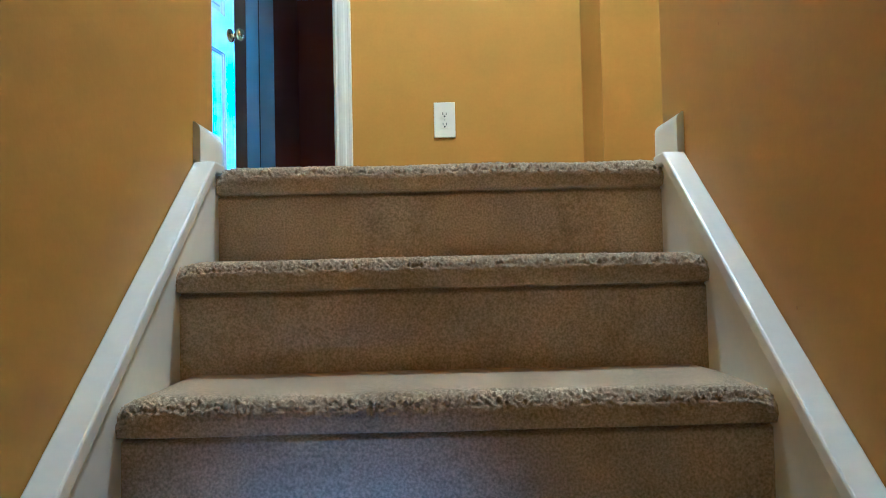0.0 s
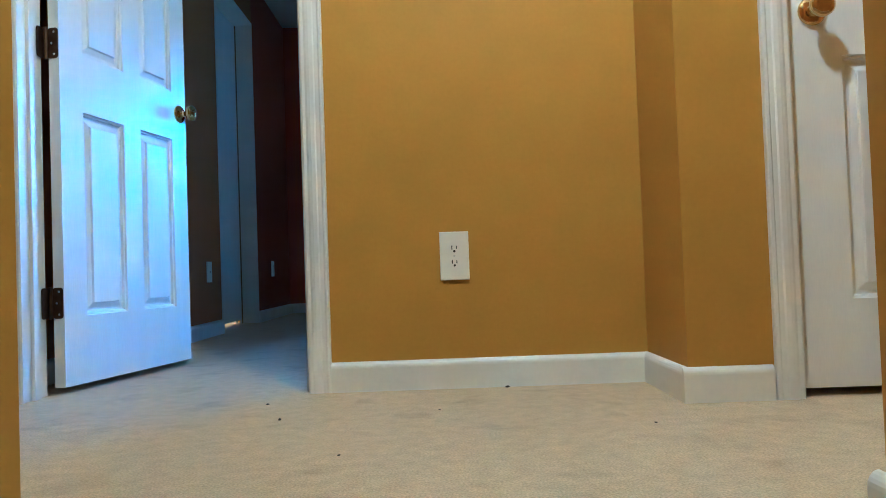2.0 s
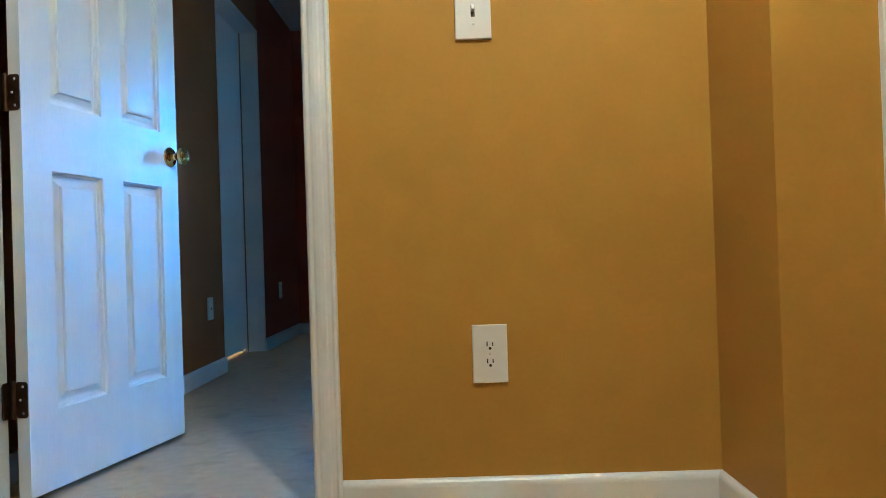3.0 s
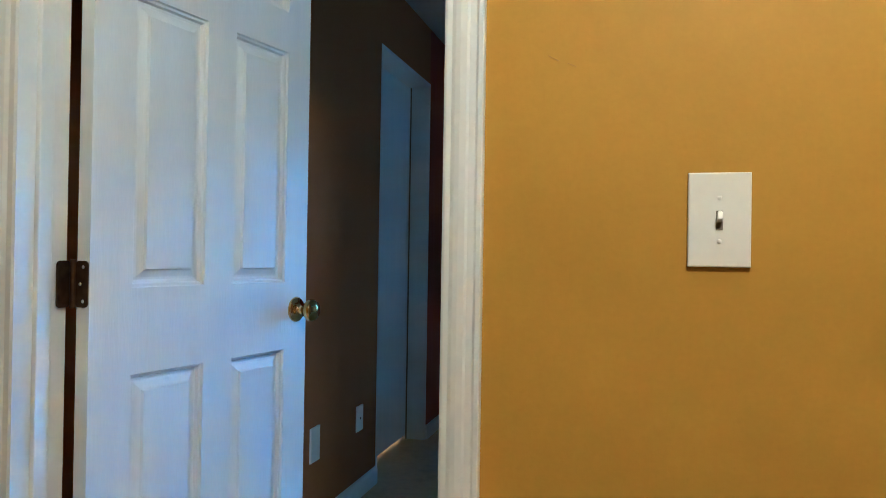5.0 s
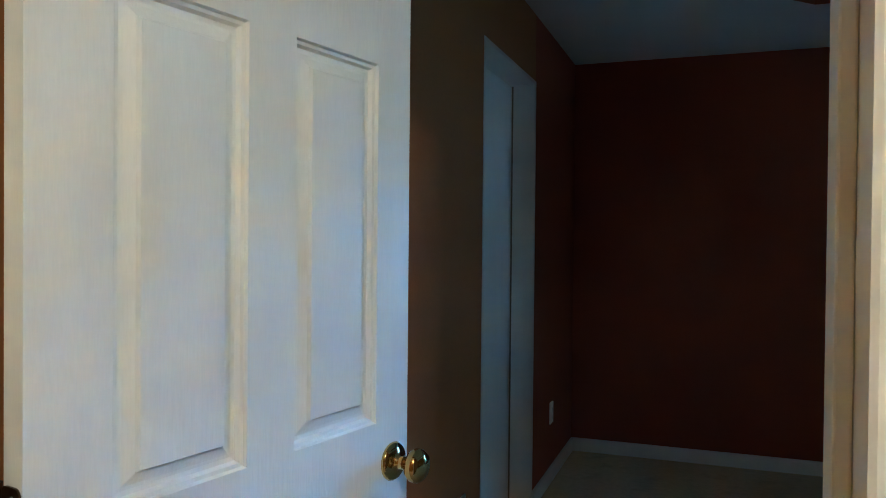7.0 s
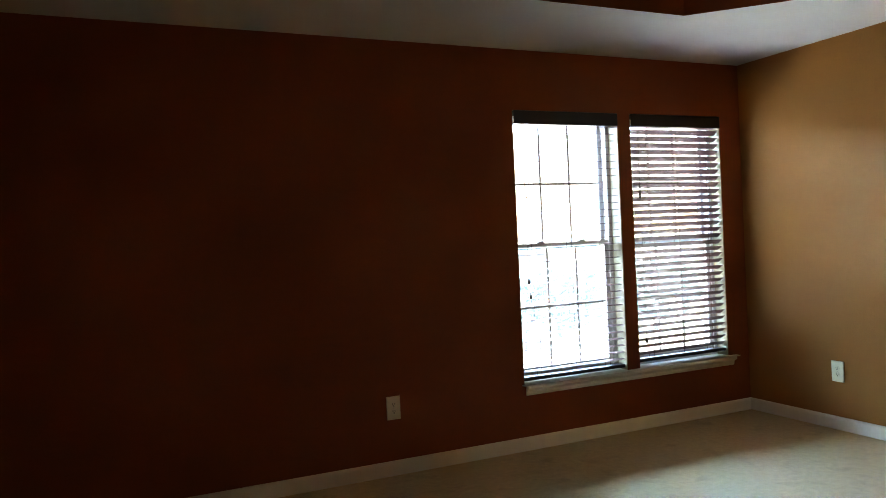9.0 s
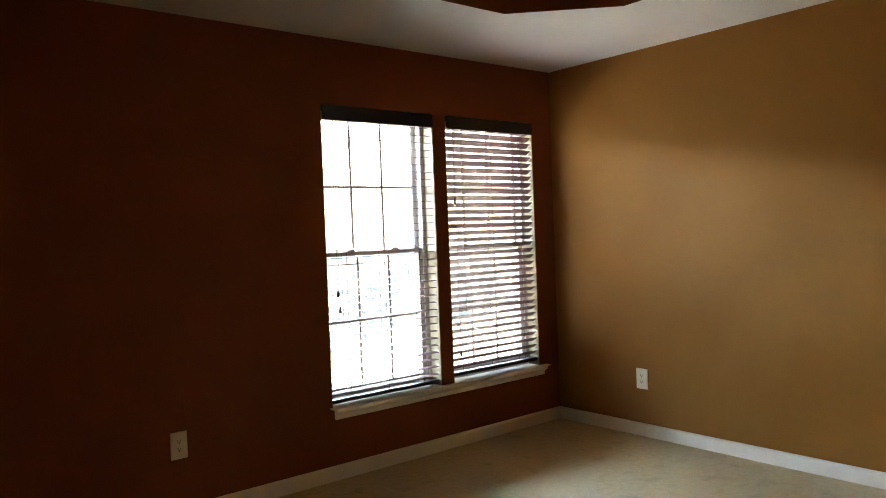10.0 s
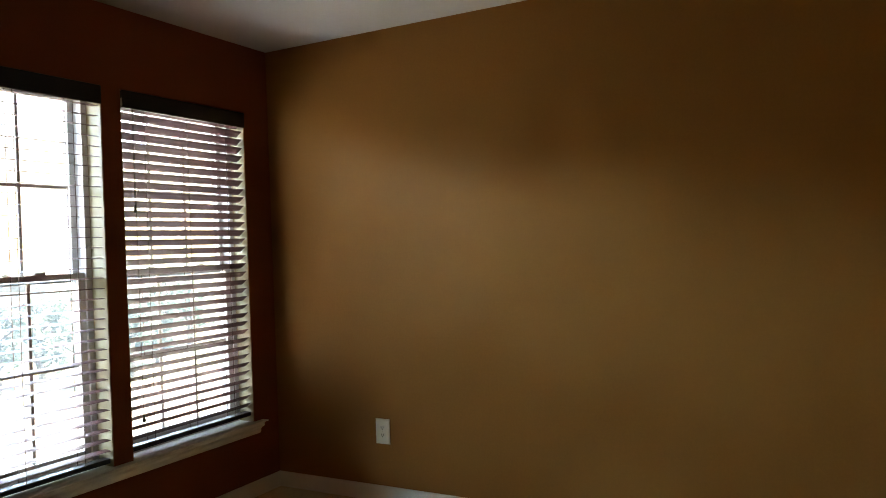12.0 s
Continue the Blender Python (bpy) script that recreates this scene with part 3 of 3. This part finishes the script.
structure("trim_stool", TRIM, "white painted sill top inside the window reveal", ((1.606, YF - .042, .3955), (3.352, YF - .001, .401)), ((W1[0] + .005, YF - .001, .3955), (W1[1] - .005, YF + .1, .402)), ((W2[0] + .005, YF - .001, .3955), (W2[1] - .005, YF + .1, .402)))


def blind(name, label, x0, x1, tilt, bottom, tassels):
    """A wooden slatted blind inside the window reveal, let right down."""
    ob = thing(name, label, "blind", group="wooden blinds")
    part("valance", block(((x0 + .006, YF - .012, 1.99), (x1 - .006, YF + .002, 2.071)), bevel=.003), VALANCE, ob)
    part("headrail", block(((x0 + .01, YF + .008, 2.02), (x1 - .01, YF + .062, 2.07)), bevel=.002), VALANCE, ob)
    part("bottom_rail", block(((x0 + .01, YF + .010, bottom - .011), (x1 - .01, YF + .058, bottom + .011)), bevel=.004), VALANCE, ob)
    bm = bmesh.new()
    w, ln = .025, (x1 - x0 - .016) / 2
    cross = [(-w, 0), (-w * .5, .0016), (0, .0022), (w * .5, .0016), (w, 0), (w * .5, -.0012), (0, -.0006), (-w * .5, -.0012)]
    a = [bm.verts.new((-ln, y, z)) for y, z in cross]
    b = [bm.verts.new((ln, y, z)) for y, z in cross]
    for i in range(8):
        bm.faces.new((a[i], a[(i + 1) % 8], b[(i + 1) % 8], b[i]))
    bm.faces.new(a)
    bm.faces.new(b[::-1])
    me = mesh_of("slat", bm, MAHOGANY)
    count = int((2.005 - bottom - .045) / .0445) + 1
    for k in range(count):
        s = part("slat", me, None, ob)
        s.matrix_local = pose((x0 + x1) / 2, YF + .031, bottom + .045 + k * .0445, tilt + random.uniform(-1, 1), random.uniform(-.15, .15), 0)
    for fx in (.17, .5, .83):
        x = x0 + (x1 - x0) * fx
        for y in (YF + .008, YF + .062):
            part("ladder_cord", block(((x - .001, y - .001, bottom), (x + .001, y + .001, 2.03))), CORD, ob)
    for x, z in tassels:
        part("pull_cord", block(((x - .001, YF + .003, z + .03), (x + .001, YF + .005, 2.0))), CORD, ob)
        t = part("tassel", lathe([(.002, 0), (.004, .002), (.005, .012), (.009, .030), (.0075, .036), (.001, .038)], 14), VALANCE, ob, smooth=True)
        t.matrix_local = pose(x, YF + .004, z + .035, 90)
    for x in (x0 + .004, x1 - .008):
        part("bracket", block(((x, YF - .006, 2.0), (x + .004, YF + .03, 2.035))), VINYL, ob)


blind("window_blind", "dark mahogany slatted blind, lowered with slats open", *W1, 4, .428, ((1.69, 1.01), (1.70, .92)))
blind("window_blind", "dark mahogany slatted blind, lowered with slats tilted", *W2, -35, .446, ((2.57, 1.52), (2.575, .56)))

# ---- marks on the walls ----
SCUFF = material("scuff_brown", (.38, .2, .022), .8, bump=0)
for name, m, size in (("scuff_mark", pose(-.213, YW - .0006, 1.388, 0, 28, 0), (.018, .0008, .0009)), ("scuff_mark", pose(-.186, YW - .0006, 1.377, 0, 24, 0), (.014, .0008, .0008)), ("scuff_mark", pose(-.315, YW - .0006, 1.386), (.004, .0008, .005)),
                      ("scuff_mark", pose(SIDE - .0006, -.455, -.274), (.0008, .003, .005)), ("scuff_mark", pose(SIDE - .0006, -.22, .193), (.0008, .003, .004))):
    ob = new(name, mesh_of(name, block(((-size[0] / 2, -size[1] / 2, -size[2] / 2), (size[0] / 2, size[1] / 2, size[2] / 2))), SCUFF))
    ob.matrix_world = m
    tagged(ob, "small brown scuff on the tan wall paint", kind="structure")

# ---- crumbs on the landing carpet ----
for k, (x, y, r) in enumerate(((.165, 1.31, .0045), (-.454, 1.17, .0035), (-.38, .965, .004), (-.02, 1.02, .0025), (.42, .8, .0025), (-.2, .62, .0025))):
    bm = bmesh.new()
    bmesh.ops.create_icosphere(bm, subdivisions=1, radius=r)
    for v in bm.verts:
        v.co = Vector((v.co.x * 1.5, v.co.y, v.co.z * .7)) * random.uniform(.7, 1.2)
    ob = new("carpet_crumb", mesh_of("carpet_crumb", bm, DARK))
    ob.matrix_world = pose(x, y, r * .5, 0, 0, 40 * k)
    tagged(ob, "tiny dark crumb lying on the beige carpet", "crumb", "crumbs on the carpet")

# ---- hall ceiling lamp: unseen base, added to go with the bulb ----
fix = thing("added_lamp_base", "unseen brass ceiling lamp base added over the hall bulb", "ceiling light", pose(.2, .24, H))
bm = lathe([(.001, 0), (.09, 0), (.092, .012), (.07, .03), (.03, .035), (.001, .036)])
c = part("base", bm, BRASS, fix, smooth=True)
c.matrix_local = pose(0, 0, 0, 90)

# ---- outdoors ----
structure("ground", GRASS, "green lawn reaching to the horizon", ((-900, -900, -3.6), (900, 900, -3.4)))
structure("road", ROAD, "pale concrete street", ((-900, 19, -3.39), (900, 26, -3.37)))
# drive widened below the windows to bounce light up into the bedroom
structure("driveway", ROAD, "pale concrete driveway, widened to bounce light indoors", ((-14, 6.2, -3.39), (9, 19, -3.375)), ((1, 26, -3.39), (7, 34, -3.375)))


def tree(x, y, height, seed):
    rnd = random.Random(seed)
    ob = thing("tree", "leafy green tree beside the street", "tree", pose(x, y, -3.4), "street trees")
    bm = bmesh.new()

    def limb(p, q, r0, r1):
        d = (q - p)
        rot = d.to_track_quat("Z", "Y").to_matrix().to_4x4()
        bmesh.ops.create_cone(bm, cap_ends=True, segments=9, radius1=r0, radius2=r1, depth=d.length, matrix=Matrix.Translation((p + q) / 2) @ rot)

    top = Vector((rnd.uniform(-.3, .3), rnd.uniform(-.3, .3), height * .55))
    limb(Vector((0, 0, -.1)), top, .18, .1)
    tips = [top + Vector((0, 0, height * .3))]
    limb(top, tips[0], .1, .03)
    for k in range(9):
        a = k * 2.4
        s = Vector((0, 0, height * rnd.uniform(.12, .6)))
        e = s + Vector((math.cos(a), math.sin(a), rnd.uniform(.4, 1))) * height * rnd.uniform(.16, .28)
        limb(s, e, .06, .02)
        tips.append(e)
    part("trunk", bm, BARK, ob)
    verts, faces = [], []
    for e in tips:
        for _ in range(150):
            c = e + Vector((rnd.gauss(0, .5), rnd.gauss(0, .5), rnd.gauss(0, .42))) * height * .14
            u = Vector((rnd.gauss(0, 1), rnd.gauss(0, 1), rnd.gauss(0, 1))).normalized()
            v = u.orthogonal().normalized()
            s = rnd.uniform(.08, .17)
            i = len(verts)
            verts += [c - u * s, c + v * s * .5, c + u * s, c - v * s * .5]
            faces.append((i, i + 1, i + 2, i + 3))
    me = bpy.data.meshes.new("crown")
    me.from_pydata(verts, [], faces)
    me.materials.append(LEAF)
    part("crown", me, None, ob)


for k, (x, y, h) in enumerate(((15, 28, 3.9), (18, 30, 4.3), (21.5, 33, 4.4), (16.5, 34, 4.6), (20, 27.5, 3.7), (25, 36, 4.6), (12.5, 31, 4.2), (23, 29.5, 4.0), (19, 38, 4.8), (28, 33, 4.3), (9.5, 30, 4.2), (31, 38, 4.7), (14, 40, 4.8))):
    tree(x, y, h * .8, k)


def house(x, y, w, d, h):
    ob = thing("house", "blue-grey sided house across the street", "house", pose(x, y, -3.4))
    part("wall", block(((0, 0, 0), (w, d, h))), SIDING, ob)
    bm = bmesh.new()
    a = [bm.verts.new(p) for p in ((-.4, -.4, h), (w + .4, -.4, h), (w + .4, d + .4, h), (-.4, d + .4, h), (-.4, d / 2, h + 1.3), (w + .4, d / 2, h + 1.3))]
    for f in ((0, 1, 5, 4), (2, 3, 4, 5), (0, 4, 3), (1, 2, 5), (3, 2, 1, 0)):
        bm.faces.new([a[i] for i in f])
    part("roof", bm, ROOFING, ob)
    for k in range(3):
        wx = w * (.15 + .28 * k)
        f = part("window", block(((wx, -.04, 1), (wx + 1.1, 0, 2.3))), VINYL, ob)
        part("pane", block(((wx + .08, -.045, 1.08), (wx + 1.02, -.041, 2.22))), DARK, f)
    part("door", block(((w * .85, -.04, 0), (w * .85 + .9, 0, 2.1))), TRIM, ob)


house(14, 46, 9, 7, 2.4)
house(33, 52, 12, 9, 2.4)
